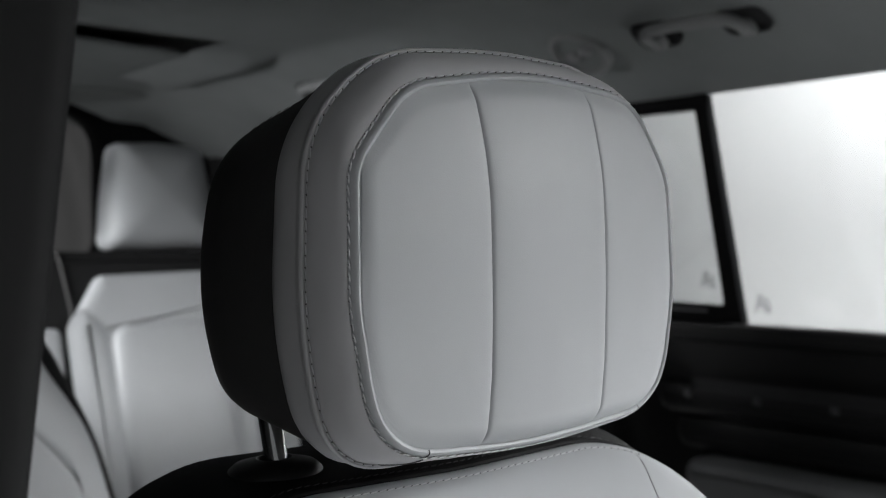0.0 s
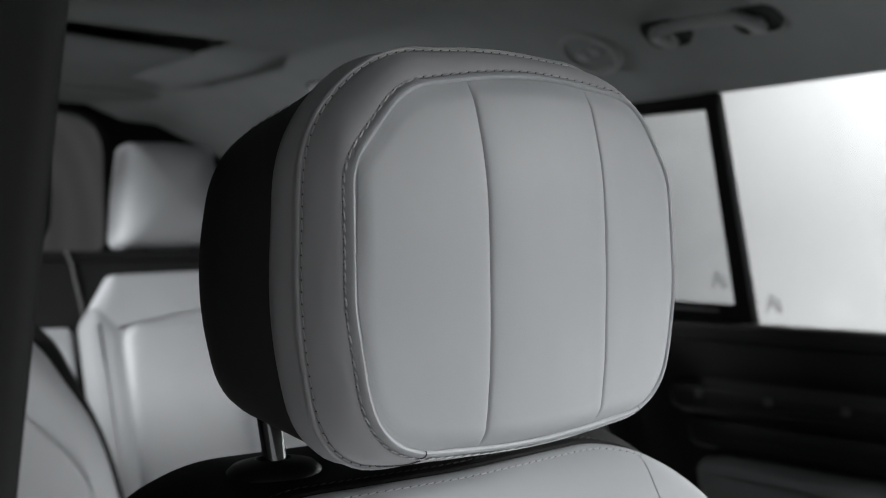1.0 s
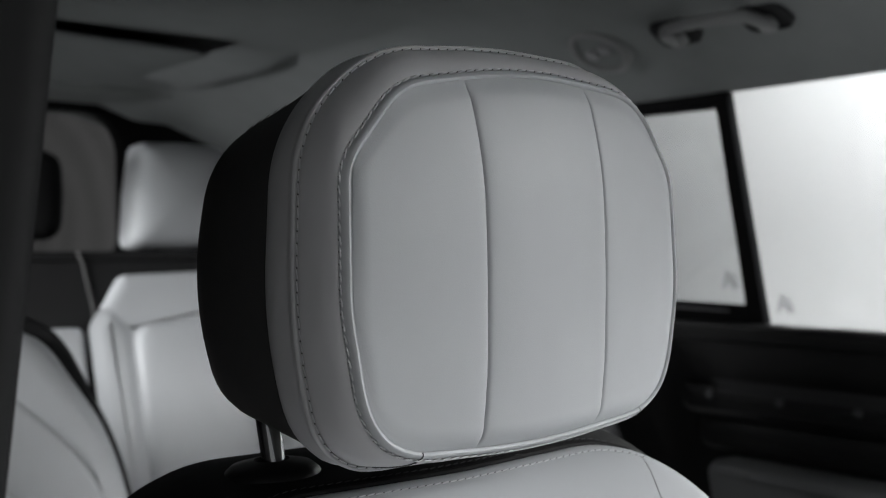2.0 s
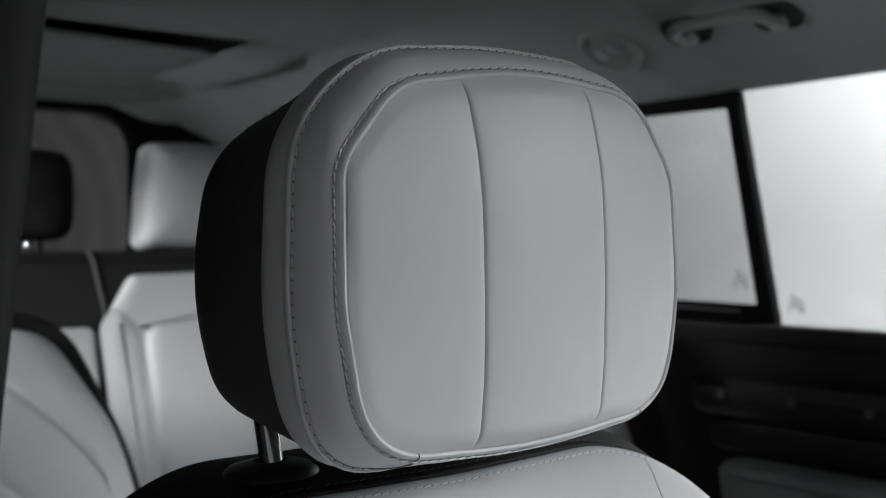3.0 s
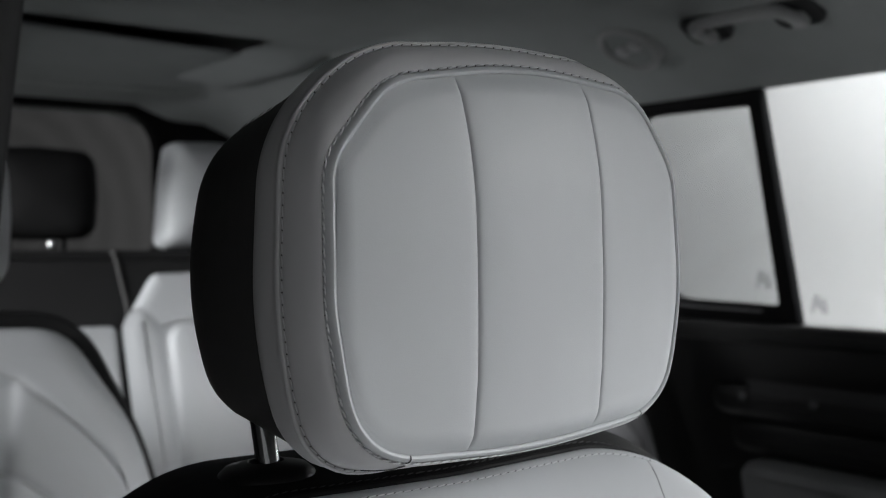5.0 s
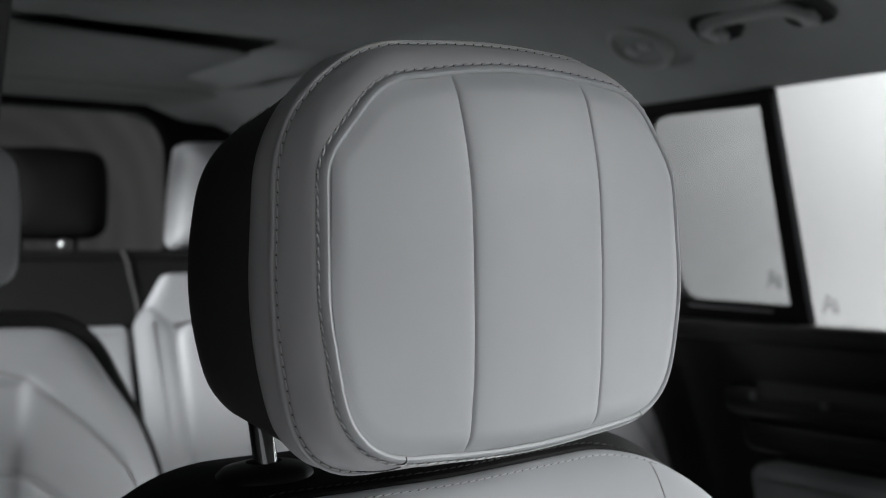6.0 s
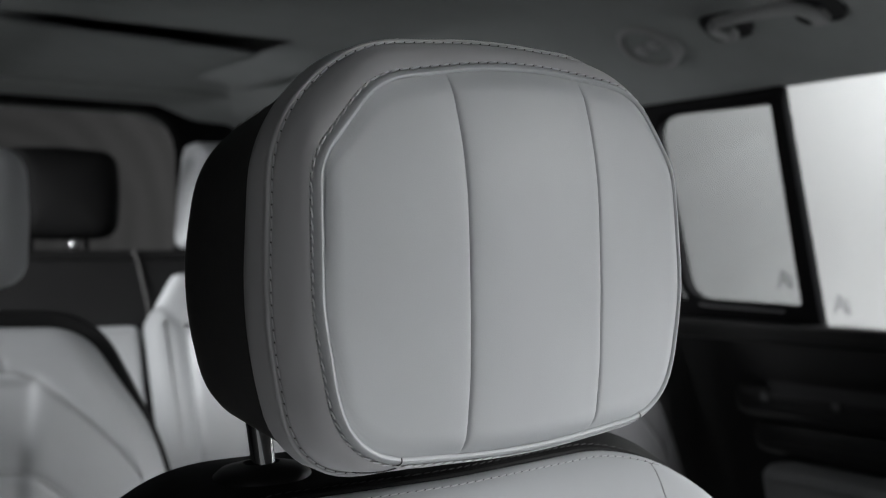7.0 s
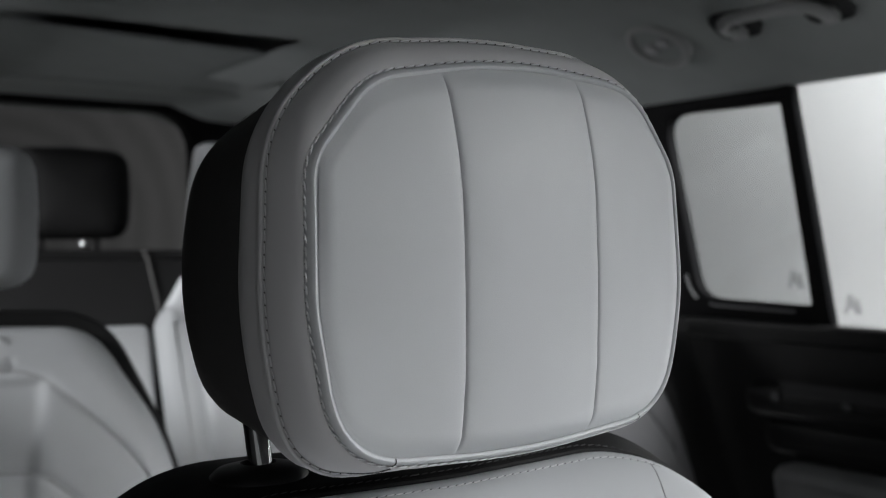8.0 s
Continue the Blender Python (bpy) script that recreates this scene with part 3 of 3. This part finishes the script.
def main_headrest(place, roll):
    h = thing("headrest", place, (0, roll, 0))
    a, c, d, e = headrest_outlines()
    left, right = -0.0403, 0.0458
    part("side_panel", cushion_panel(a, -0.13, left), LEATHER, h)
    part("centre_panel", cushion_panel(a, left, right), LEATHER, h)
    part("side_panel", cushion_panel(a, right, 0.13), LEATHER, h)
    part("panel_edge", loft([at_depth(grown(a, -0.0030), EDGE_Y + 0.0003), at_depth(grown(a, 0.0002), EDGE_Y + 0.0002), at_depth(grown(a, 0.0004), 0.474)]), LEATHER, h, "turned-in edge of the front panels")
    # the rolled piping: proud of the panels' rim, falling back into the stitched groove
    roll_rings = [at_depth(puckered(grown(a, g), 0.00022, 90, 5.0 + 400 * g), y) for g, y in (
        (-0.0002, 0.4690), (-0.0002, 0.4645), (0.0003, 0.4635), (0.0010, 0.4627), (0.0019, 0.4625), (0.0028, 0.4631), (0.0036, 0.4643), (0.0041, 0.4658), (0.0044, 0.4672), (0.0044, 0.4700))]
    piping = part("piping", loft(roll_rings), LEATHER, h, "rolled grey leather piping")
    # the stitched groove is pulled in less where the leather turns the far corner
    rings = [[p - Vector((0, 0.0016 * min(1, max(0, (p.x - 0.07) / 0.03)), 0)) for p in at_depth(grown(a, 0.0043), 0.4698)], at_depth(grown(a, 0.0050), 0.4677)]
    b = grown(a, 0.0057)
    rim = grown(c, -0.0010)
    for k in range(0, 15):
        u = k / 14
        out = 0.6 * math.sin(math.pi * u / 2) + 0.4 * u
        back = 0.6 * (1 - math.cos(math.pi * u / 2)) + 0.4 * u
        rings.append(at_depth(puckered(mixed(b, rim, out), 0.0005 * math.sin(math.pi * u), 55, 2.0 + 3 * u), 0.4671 + 0.0229 * back))
    rings.append(at_depth(grown(c, -0.0013), 0.4908))
    rings.append(at_depth(grown(c, -0.0024), 0.4920))
    border = part("border", loft(rings), LEATHER_WARM, h, "padded grey leather border")
    for start, slant in ((-0.0775, -0.012), (0.080, 0.006)):
        for host, loops, u0, u1 in ((piping, roll_rings[2:9], 0.0, 0.25), (border, rings[2:-2], 0.25, 1.0)):
            pts = []
            for k, ring in enumerate(loops):
                x = start + slant * (u0 + (u1 - u0) * k / (len(loops) - 1))
                low = [p for p in ring if p.z < -0.05]
                pts.append(min(low, key=lambda p: abs(p.x - x)) + Vector((0, -0.0002, -0.0002)))
            part("join_seam", tube(pts, 0.0004, 6, False), SEAM if start < 0 else SEAM_SOFT, host, "short seam across the leather")
    rings = [at_depth(grown(c, -0.0024), 0.4926)]
    for g, y in ((-0.0009, 0.4912), (0.0001, 0.4904), (0.0010, 0.4903), (0.0017, 0.4909), (0.0020, 0.4924), (0.0017, 0.4942), (0.0009, 0.4962)):
        rings.append(at_depth(puckered(grown(c, g), 0.0002, 80, 20.0 + 300 * g), y))
    for k in range(0, 9):
        u = k / 8
        rings.append(at_depth(puckered(grown(mixed(c, d, u), 0.0008 + 0.0012 * math.sin(math.pi * u) - 0.0012 * u ** 6), 0.0005 * math.sin(math.pi * u), 70, 9.0 + 2 * u), 0.4985 + 0.0255 * u))
    rings.append(at_depth(grown(d, -0.0014), 0.5250))
    rings.append(at_depth(grown(d, -0.006), 0.5254))
    side_band = part("side_band", loft(rings), LEATHER_WARM, h, "grey leather side band")
    rings = [at_depth(grown(d, -0.006), 0.5236)]
    for k in range(0, 10):
        u = k / 9
        rings.append(at_depth(grown(mixed(d, e, u), -0.0013), 0.5242 + 0.0698 * u))
    for y, s in ((0.606, -0.004), (0.617, -0.010), (0.625, -0.019), (0.630, -0.031), (0.633, -0.05), (0.634, -0.07)):
        rings.append(at_depth(grown(e, s), y))
    shell = part("back_shell", loft(rings, False, True), LEATHER_LIFTED, h, "black leather back shell")
    pts = []
    for p, q in zip(d, e):
        y = 0.548 + 3.4 * p.x * p.x
        if p.y > 0.03 and p.x < 0.11 and y < 0.592:
            m = p.lerp(q, (y - 0.5242) / 0.0698)
            pts.append(Vector((m.x, y, m.y - 0.0008)))
    pts.sort(key=lambda p: p.x)
    part("stitching", stitches(pts, 0.0056, 0.0046, 0.00028, False), THREAD_DARK, shell, "shaded grey stitching along the shell's top")
    inner = at_depth(grown(a, 0.0050), 0.4664)
    inner = along(inner, lambda p: not (p.z < -0.06 and p.x > -0.015) and not p.x > 0.112)
    part("stitching", stitches(inner, 0.0061, 0.0051, 0.0005, False, 0.14), THREAD, border, "grey thread stitching beside the piping")
    # dark beads stand for the shade in the needle holes, bigger at the left
    holes = [p + Vector((0, 0.0005, 0)) for p, t in resample(inner, 0.00305, False)][1:]
    for test, long, radius in ((lambda p: p.x < -0.07 and p.z < 0.088, 0.0015, 0.00058), (lambda p: p.x >= -0.07 and p.z > 0, 0.0009, 0.00036)):
        part("seam_hole_shade", stitches(along(holes, test), 0.0061, long, radius, False, 0.6), SEAM, border, "dark beads for the shade in needle holes beside the piping")
    outer = at_depth(grown(c, -0.0003), 0.4895)
    outer = along(outer, lambda p: p.x < 0.112 or p.z > 0.05)
    part("stitching", stitches(outer, 0.0061, 0.0050, 0.00036, False), THREAD, side_band, "grey thread stitching along the outer seam")
    # the outer seam's holes get their shade from dark beads too
    part("seam_hole_shade", stitches([p + Vector((0.0, 0.0004, 0)) for p, t in resample(outer, 0.00305, False)][1:], 0.0061, 0.0009, 0.00040, False, 0.4), SEAM, side_band, "dark beads for the shade in needle holes along the outer seam")
    for s in (-1, 1):
        bm = disc_stack([(0.0072, -0.04), (0.0072, 0.07)], 36)
        bmesh.ops.transform(bm, matrix=Matrix.Translation((s * 0.0932, 0.590, -0.125)) @ Matrix.Rotation(radians(-14), 4, "X"), verts=bm.verts)
        part("post", bm, CHROME, h, "polished chrome post")
    return tagged(h, "light grey leather headrest with black back and chrome posts", "headrest", "headrests")


main_headrest((0.4395, 0, H), -2.2)


def front_seat(place, roll):
    s = thing("front_seat", place, (0, roll, 0))
    o = rounded(mirrored([(0, -0.1325, 0.8), (0.170, -0.1292, 0.4), (0.232, -0.272, 0.4), (0.30, -0.45, 0.2), (0.30, -0.80, 0.06), (0, -0.82, 0.5)]), 18, 8)
    BOW = 0.05

    def lean(z):
        """How far the backrest leans: more in its rolled top edge than below."""
        return 0.8 * max(z + 0.13, -0.12) + 0.35 * min(z + 0.25, 0)
    Y = 0.538

    def r(d, y):
        return [p + Vector((0, lean(p.z), 0)) for p in at_depth(grown(o, d), Y + y, BOW)]

    def puffed(d, y):
        """As r, with the side bolsters swelling outwards over the piping."""
        out = []
        for p, q in zip(r(d, y), r(d + 0.01, y)):
            u = max(0.0, min(1.0, (abs(p.x) - 0.125) / 0.07))
            out.append(p + (q - p) * u * u * (3 - 2 * u) * 0.5)
        return out
    front = [r(-0.004, 0.006), puffed(-0.002, 0.0), puffed(-0.003, -0.004), puffed(-0.007, -0.009), puffed(-0.014, -0.0125), puffed(-0.022, -0.0145)]
    for k in range(1, 9):
        front.append(r(-0.022 - 0.012 * k, -0.0145 - 0.0032 * k ** 0.8))
    cover = loft(front, False, True)
    tree = BVHTree.FromBMesh(cover)
    front_cover = part("front_cover", cover, LEATHER, s, "light grey leather front cover")
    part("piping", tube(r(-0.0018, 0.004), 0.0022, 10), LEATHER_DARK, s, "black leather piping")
    ob = rounded([(0, -0.1275, 0.8), (0.208, -0.1235, 0.4), (0.264, -0.27, 0.4), (0.31, -0.45, 0.2), (0.30, -0.80, 0.06), (0, -0.82, 0.5), (-0.30, -0.80, 0.06), (-0.30, -0.45, 0.2), (-0.27, -0.30, 0.4), (-0.188, -0.1285, 0.4)], 18, 8)

    def rb(u, d, y):
        """A ring of the back cover, between the front outline and the wider, level one behind."""
        level = [Vector((p.x, p.y - 0.026 * p.x)) for p in ob]
        return [p + Vector((0, lean(p.z), 0)) for p in at_depth(grown(mixed(o, level, u), d), Y + y, BOW)]
    back = [rb(0, -0.004, 0.005), rb(0, -0.0005, 0.008), rb(0.05, 0.0008, 0.016), rb(0.5, 0.0, 0.035), rb(0.9, 0.0, 0.055), rb(1, 0.0, 0.075), rb(1, -0.001, 0.10), rb(1, -0.008, 0.125), rb(1, -0.022, 0.145), rb(1, -0.05, 0.155)]
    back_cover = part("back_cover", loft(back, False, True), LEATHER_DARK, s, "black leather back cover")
    line = puffed(-0.0042, -0.0067)
    top = [p for p in line if abs(p.x) < 0.152 and p.z > -0.20]
    top.sort(key=lambda p: p.x)
    part("stitching", stitches(top, 0.0058, 0.0046, 0.00042, False), THREAD, front_cover, "grey thread stitching on the front cover")
    # dark beads put shade between the stitches
    part("seam_hole_shade", stitches([p for p, t in resample(top, 0.0029, False)][1:], 0.0058, 0.0012, 0.00026, False, 0.3), SEAM, front_cover, "dark beads for the shade in needle holes on the front cover")
    part("stitching", stitches(rb(0.005, 0.0006, 0.0088), 0.0058, 0.0042, 0.0004), THREAD_DARK, back_cover, "grey thread stitching on the black cover")
    for sx in (-1, 1):
        pts = []
        for k in range(40):
            u = k / 39
            x, z = sx * (0.1495 - 0.085 * u + 0.035 * u * u), -0.1395 - 0.15 * u
            hit = tree.ray_cast(Vector((x, 0, z)), Vector((0, 1, 0)))[0]
            if hit is not None:
                pts.append(hit + Vector((0, 0.0002, 0)))
        part("bolster_seam", tube(pts, 0.0006, 8, False), SEAM_SOFT, front_cover, "grey seam on the side bolster")
    for sx in (-1, 1):
        g = disc_stack([(0.0285, -0.016), (0.0285, -0.004), (0.0275, -0.001), (0.023, 0.003), (0.013, 0.0055), (0.0105, 0.0058), (0.0095, 0.002)], 40, 1.05, 0.95)
        bmesh.ops.translate(g, verts=g.verts, vec=(sx * 0.0945, 0.590, -0.1262))
        part("headrest_guide", g, SATIN_BLACK, s, "black plastic headrest guide")
    return tagged(s, "light grey leather front seat with black back cover", "seat", "front seats")


front_seat((0.440, 0, H), -1.8)


def soft_headrest(place, hw, top, bottom, depth, mat, label, lean=0.0, r=0.04, waist=0.96):
    """A plainer headrest: a stuffed block with a rounded outline, two posts."""
    h = thing("headrest", place, (lean, 0, 0))
    o = rounded(mirrored([(0, top, 0.3), (hw * waist, top - 0.006, r), (hw, (top + bottom) / 2, 0.2), (hw * (1.93 - waist), bottom, r), (0, bottom - 0.002, 0.3)]), 8, 6)
    prof = [(0.10, -0.006), (0.45, -0.004), (0.64, 0.0), (0.78, 0.006), (0.88, 0.015), (0.945, 0.027), (0.985, 0.042), (1.0, 0.058), (1.0, depth - 0.03), (0.95, depth - 0.012), (0.80, depth), (0.3, depth)]
    part("cushion", loft([at_depth(shrunk(o, f), y) for f, y in prof], True, True), mat, h)
    for s in (-1, 1):
        bm = disc_stack([(0.006, bottom - 0.06), (0.006, bottom + 0.02)], 16)
        bmesh.ops.translate(bm, verts=bm.verts, vec=(s * hw * 0.45, depth * 0.55, 0))
        part("post", bm, BLACK_PLASTIC, h, "black headrest post")
    return tagged(h, label, "headrest", "headrests")


# middle row, near side: grey seat with black rim
def middle_seat(place, lean, cover=LEATHER, seam=SEAM_SOFT, colour="light grey"):
    s = thing("middle_seat", place, (lean, 0, 0))
    o = rounded(mirrored([(0, 0.008, 0.6), (0.168, 0.003, 0.5), (0.262, -0.20, 0.5), (0.31, -0.42, 0.3), (0.30, -0.75, 0.06), (0, -0.77, 0.5)]), 16, 8)

    def r(d, y):
        return at_depth(grown(o, d), y, 0.25)
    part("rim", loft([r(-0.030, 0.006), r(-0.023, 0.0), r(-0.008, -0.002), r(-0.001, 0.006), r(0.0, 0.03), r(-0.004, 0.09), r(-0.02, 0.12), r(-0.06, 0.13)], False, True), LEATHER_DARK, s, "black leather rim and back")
    def tapered(d):
        """The outline drawn in by d at the top, by less further down, where the rim narrows."""
        out = []
        for p, q in zip(grown(o, d), grown(o, d + 0.015)):
            u = max(0.0, min(1.0, (-0.05 - p.y) / 0.14))
            out.append(p.lerp(q, u * u * (3 - 2 * u)))
        return out

    front = [at_depth(tapered(d), y, 0.25) for d, y in ((-0.027, 0.008), (-0.028, -0.002), (-0.034, -0.011), (-0.045, -0.0175), (-0.060, -0.021), (-0.075, -0.022))]
    bm = loft(front)
    ring = tapered(-0.0745)
    lo, hi = min(p.x for p in ring) + 4e-4, max(p.x for p in ring) - 4e-4
    crease = [Vector(p) for p in ((0.0, -0.086), (0.034, -0.088), (0.064, -0.100), (0.105, -0.134), (0.147, -0.173), (0.181, -0.211), (0.207, -0.246), (0.235, -0.30))]
    upright = [Vector(p) for p in ((0.064, -0.101), (0.059, -0.152), (0.048, -0.202), (0.037, -0.255), (0.03, -0.31))]
    sag = [Vector(p) for p in ((0.0, -0.231), (0.037, -0.234), (0.064, -0.2465), (0.094, -0.271), (0.13, -0.31))]
    notch = [Vector(p) for p in ((0.004, -0.036), (0.014, -0.047), (0.0195, -0.086))]

    def gap(p, line):
        """The distance from a point to a broken line."""
        best = 9.0
        for a, b in zip(line, line[1:]):
            u = max(0.0, min(1.0, (p - a).dot(b - a) / (b - a).length_squared))
            best = min(best, (p - a - (b - a) * u).length)
        return best

    def ease(u):
        u = max(0.0, min(1.0, u))
        return u * u * (3 - 2 * u)

    def face(x, z):
        """The stuffed front: a hollow middle between soft creases."""
        p = Vector((abs(x), z))
        y = -0.0222 + 0.25 * x * x
        y += 0.0042 * math.exp(-(gap(p, crease) / 0.005) ** 2) + 0.0030 * math.exp(-(gap(p, sag) / 0.006) ** 2) + 0.0025 * math.exp(-(gap(p, notch) / 0.004) ** 2)
        edge = 0.064 + (0.037 - 0.064) * min(1.0, max(0.0, (-0.1 - z) / 0.155))
        return y + 0.006 * ease((edge - abs(x)) / 0.020 + 0.5) * ease((-0.092 - z) / 0.02) - 0.0022 * math.exp(-((abs(x) - edge - 0.022) / 0.020) ** 2) * ease((-0.11 - z) / 0.03)

    rows = []
    for i in range(101):
        x = lo + (hi - lo) * i / 100
        zb, zt = span(ring, x)
        zb = max(zb, -0.45)
        rows.append([bm.verts.new((x, face(x, zb + (zt - zb) * k / 90) + 0.0002, zb + (zt - zb) * k / 90)) for k in range(91)])
    for a, b in zip(rows, rows[1:]):
        for k in range(90):
            bm.faces.new((a[k], b[k], b[k + 1], a[k + 1]))
    front_cover = part("front_cover", bm, cover, s, colour + " leather front cover", smooth=60)
    for line in (crease, sag):
        whole = [Vector((-p.x, p.y)) for p in reversed(line[1:])] + line
        pts = [p for p, t in resample([Vector((p.x, face(p.x, p.y) - 0.0002, p.y)) for p in whole], 0.006, False)]
        part("seam", tube(pts, 0.0011, 8, False), seam, front_cover, "grey curved seam")
    for sx in (-1, 1):
        pts = [Vector((sx * p.x, face(p.x, p.y) - 0.0002, p.y)) for p in notch]
        part("seam", tube(pts, 0.0011, 8, False), seam, front_cover, "short grey seam")
    return tagged(s, colour + " leather middle row seat with black rim", "seat", "middle row seats")


middle_seat((0.440, 1.73, H - 0.097), -12)
soft_headrest((0.378, 1.72, H), 0.137, 0.155, -0.062, 0.11, LEATHER, "light grey leather headrest of a middle seat", 0, 0.05)
# this seat's shade is put into its colour: a dark grey cover
middle_seat((1.403, 1.60, H - 0.13), -12, DARK_GREY, DARK_GREY, "shaded grey")

# rear row: black bench back with light inserts, headrests
def rear_bench():
    s = thing("rear_bench", (0, 2.47, H), (-16, 0, 0))
    o = rounded([(0.30, 0.0, 0.03), (1.50, 0.0, 0.03), (1.50, -0.75, 0.05), (0.30, -0.75, 0.05)], 8, 10)
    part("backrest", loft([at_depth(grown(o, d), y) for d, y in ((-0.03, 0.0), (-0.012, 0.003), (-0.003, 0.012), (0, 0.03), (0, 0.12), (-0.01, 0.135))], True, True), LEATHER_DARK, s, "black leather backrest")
    ins = rounded([(0.995, -0.064, 0.03), (1.40, -0.050, 0.03), (1.455, -0.17, 0.05), (1.44, -0.70, 0.05), (0.94, -0.70, 0.05), (0.925, -0.17, 0.05)], 8, 8)
    part("side_insert", loft([at_depth(grown(ins, d), y) for d, y in ((0, 0.012), (0, -0.010), (-0.006, -0.022), (-0.014, -0.026), (-0.030, -0.027), (-0.055, -0.0265), (-0.07, -0.026))], False, True), LEATHER, s, "light grey leather side insert")
    pan = rounded([(1.010, -0.186, 0.045), (1.268, -0.178, 0.045), (1.276, -0.68, 0.04), (1.020, -0.68, 0.04)], 8, 8)
    rings = [at_depth(grown(pan, d), y) for d, y in ((0.008, -0.0225), (0.0055, -0.0262), (0.003, -0.0305), (0.0, -0.0350), (-0.004, -0.0392), (-0.010, -0.0425), (-0.018, -0.0444))]
    middle = sum(rings[-1], Vector()) / len(rings[-1])
    for f, y in ((0.86, -0.0456), (0.7, -0.0462), (0.4, -0.0466), (0.1, -0.0467)):
        rings.append([Vector((middle.x + (p.x - middle.x) * f, y, middle.z + (p.z - middle.z) * f)) for p in rings[6]])
    part("centre_pad", loft(rings, False, True), LEATHER, s, "raised light grey leather pad")
    for side, x0 in ((1, 0.0), (-1, 2.287)):
        bol = [(x0 + side * x, z, q) for x, z, q in ((0.928, -0.188, 0.03), (0.955, -0.152, 0.03), (0.989, -0.20, 0.04), (0.998, -0.68, 0.02), (0.943, -0.68, 0.02))]
        bol = rounded(bol, 8, 8)
        part("side_bolster", loft([at_depth(grown(bol, g), y) for g, y in ((0.020, -0.0255), (0.014, -0.0264), (0.008, -0.0280), (0.002, -0.0304), (-0.004, -0.0326), (-0.011, -0.0341), (-0.019, -0.0348))], False, True), LEATHER, s, "raised light grey leather bolster")
    mid = rounded([(0.45, -0.178, 0.02), (0.905, -0.178, 0.02), (0.905, -0.70, 0.04), (0.45, -0.70, 0.04)], 8, 8)
    part("middle_insert", loft([at_depth(grown(mid, d), y) for d, y in ((0, 0.012), (0, -0.006), (-0.005, -0.014), (-0.010, -0.018), (-0.018, -0.020))], False, True), LEATHER, s, "light grey leather middle insert")
    edge = [Vector((0.914, 0.006, -0.004)), Vector((0.919, -0.003, -0.03)), Vector((0.926, -0.005, -0.09)), Vector((0.933, -0.005, -0.145)), Vector((0.928, -0.005, -0.20)), Vector((0.928, -0.005, -0.6))]
    # lightened black, for the light that the bench's edge catches
    part("piping", tube([p for p, t in resample(edge, 0.008, False)], 0.0042, 10, False), LEATHER_LIFTED, s, "shaded grey piping between the seats")
    return tagged(s, "black leather rear bench back with light grey inserts", "seat")


rear_bench()
soft_headrest((0.774, 2.50, H), 0.134, 0.222, 0.018, 0.10, LEATHER_DARK, "black leather headrest of the rear middle seat", 0, 0.07)
soft_headrest((1.196, 2.50, H), 0.135, 0.262, 0.004, 0.11, LEATHER, "light grey leather headrest of the rear side seat", -6, 0.03, 0.83)
bm = bmesh.new()
bmesh.ops.create_uvsphere(bm, u_segments=16, v_segments=10, radius=0.012)
bmesh.ops.translate(bm, verts=bm.verts, vec=(0.789, 2.49, H + 0.007))
tagged(part("release_button", bm, DULL_CHROME), "small round chrome release button on the bench back", "button")
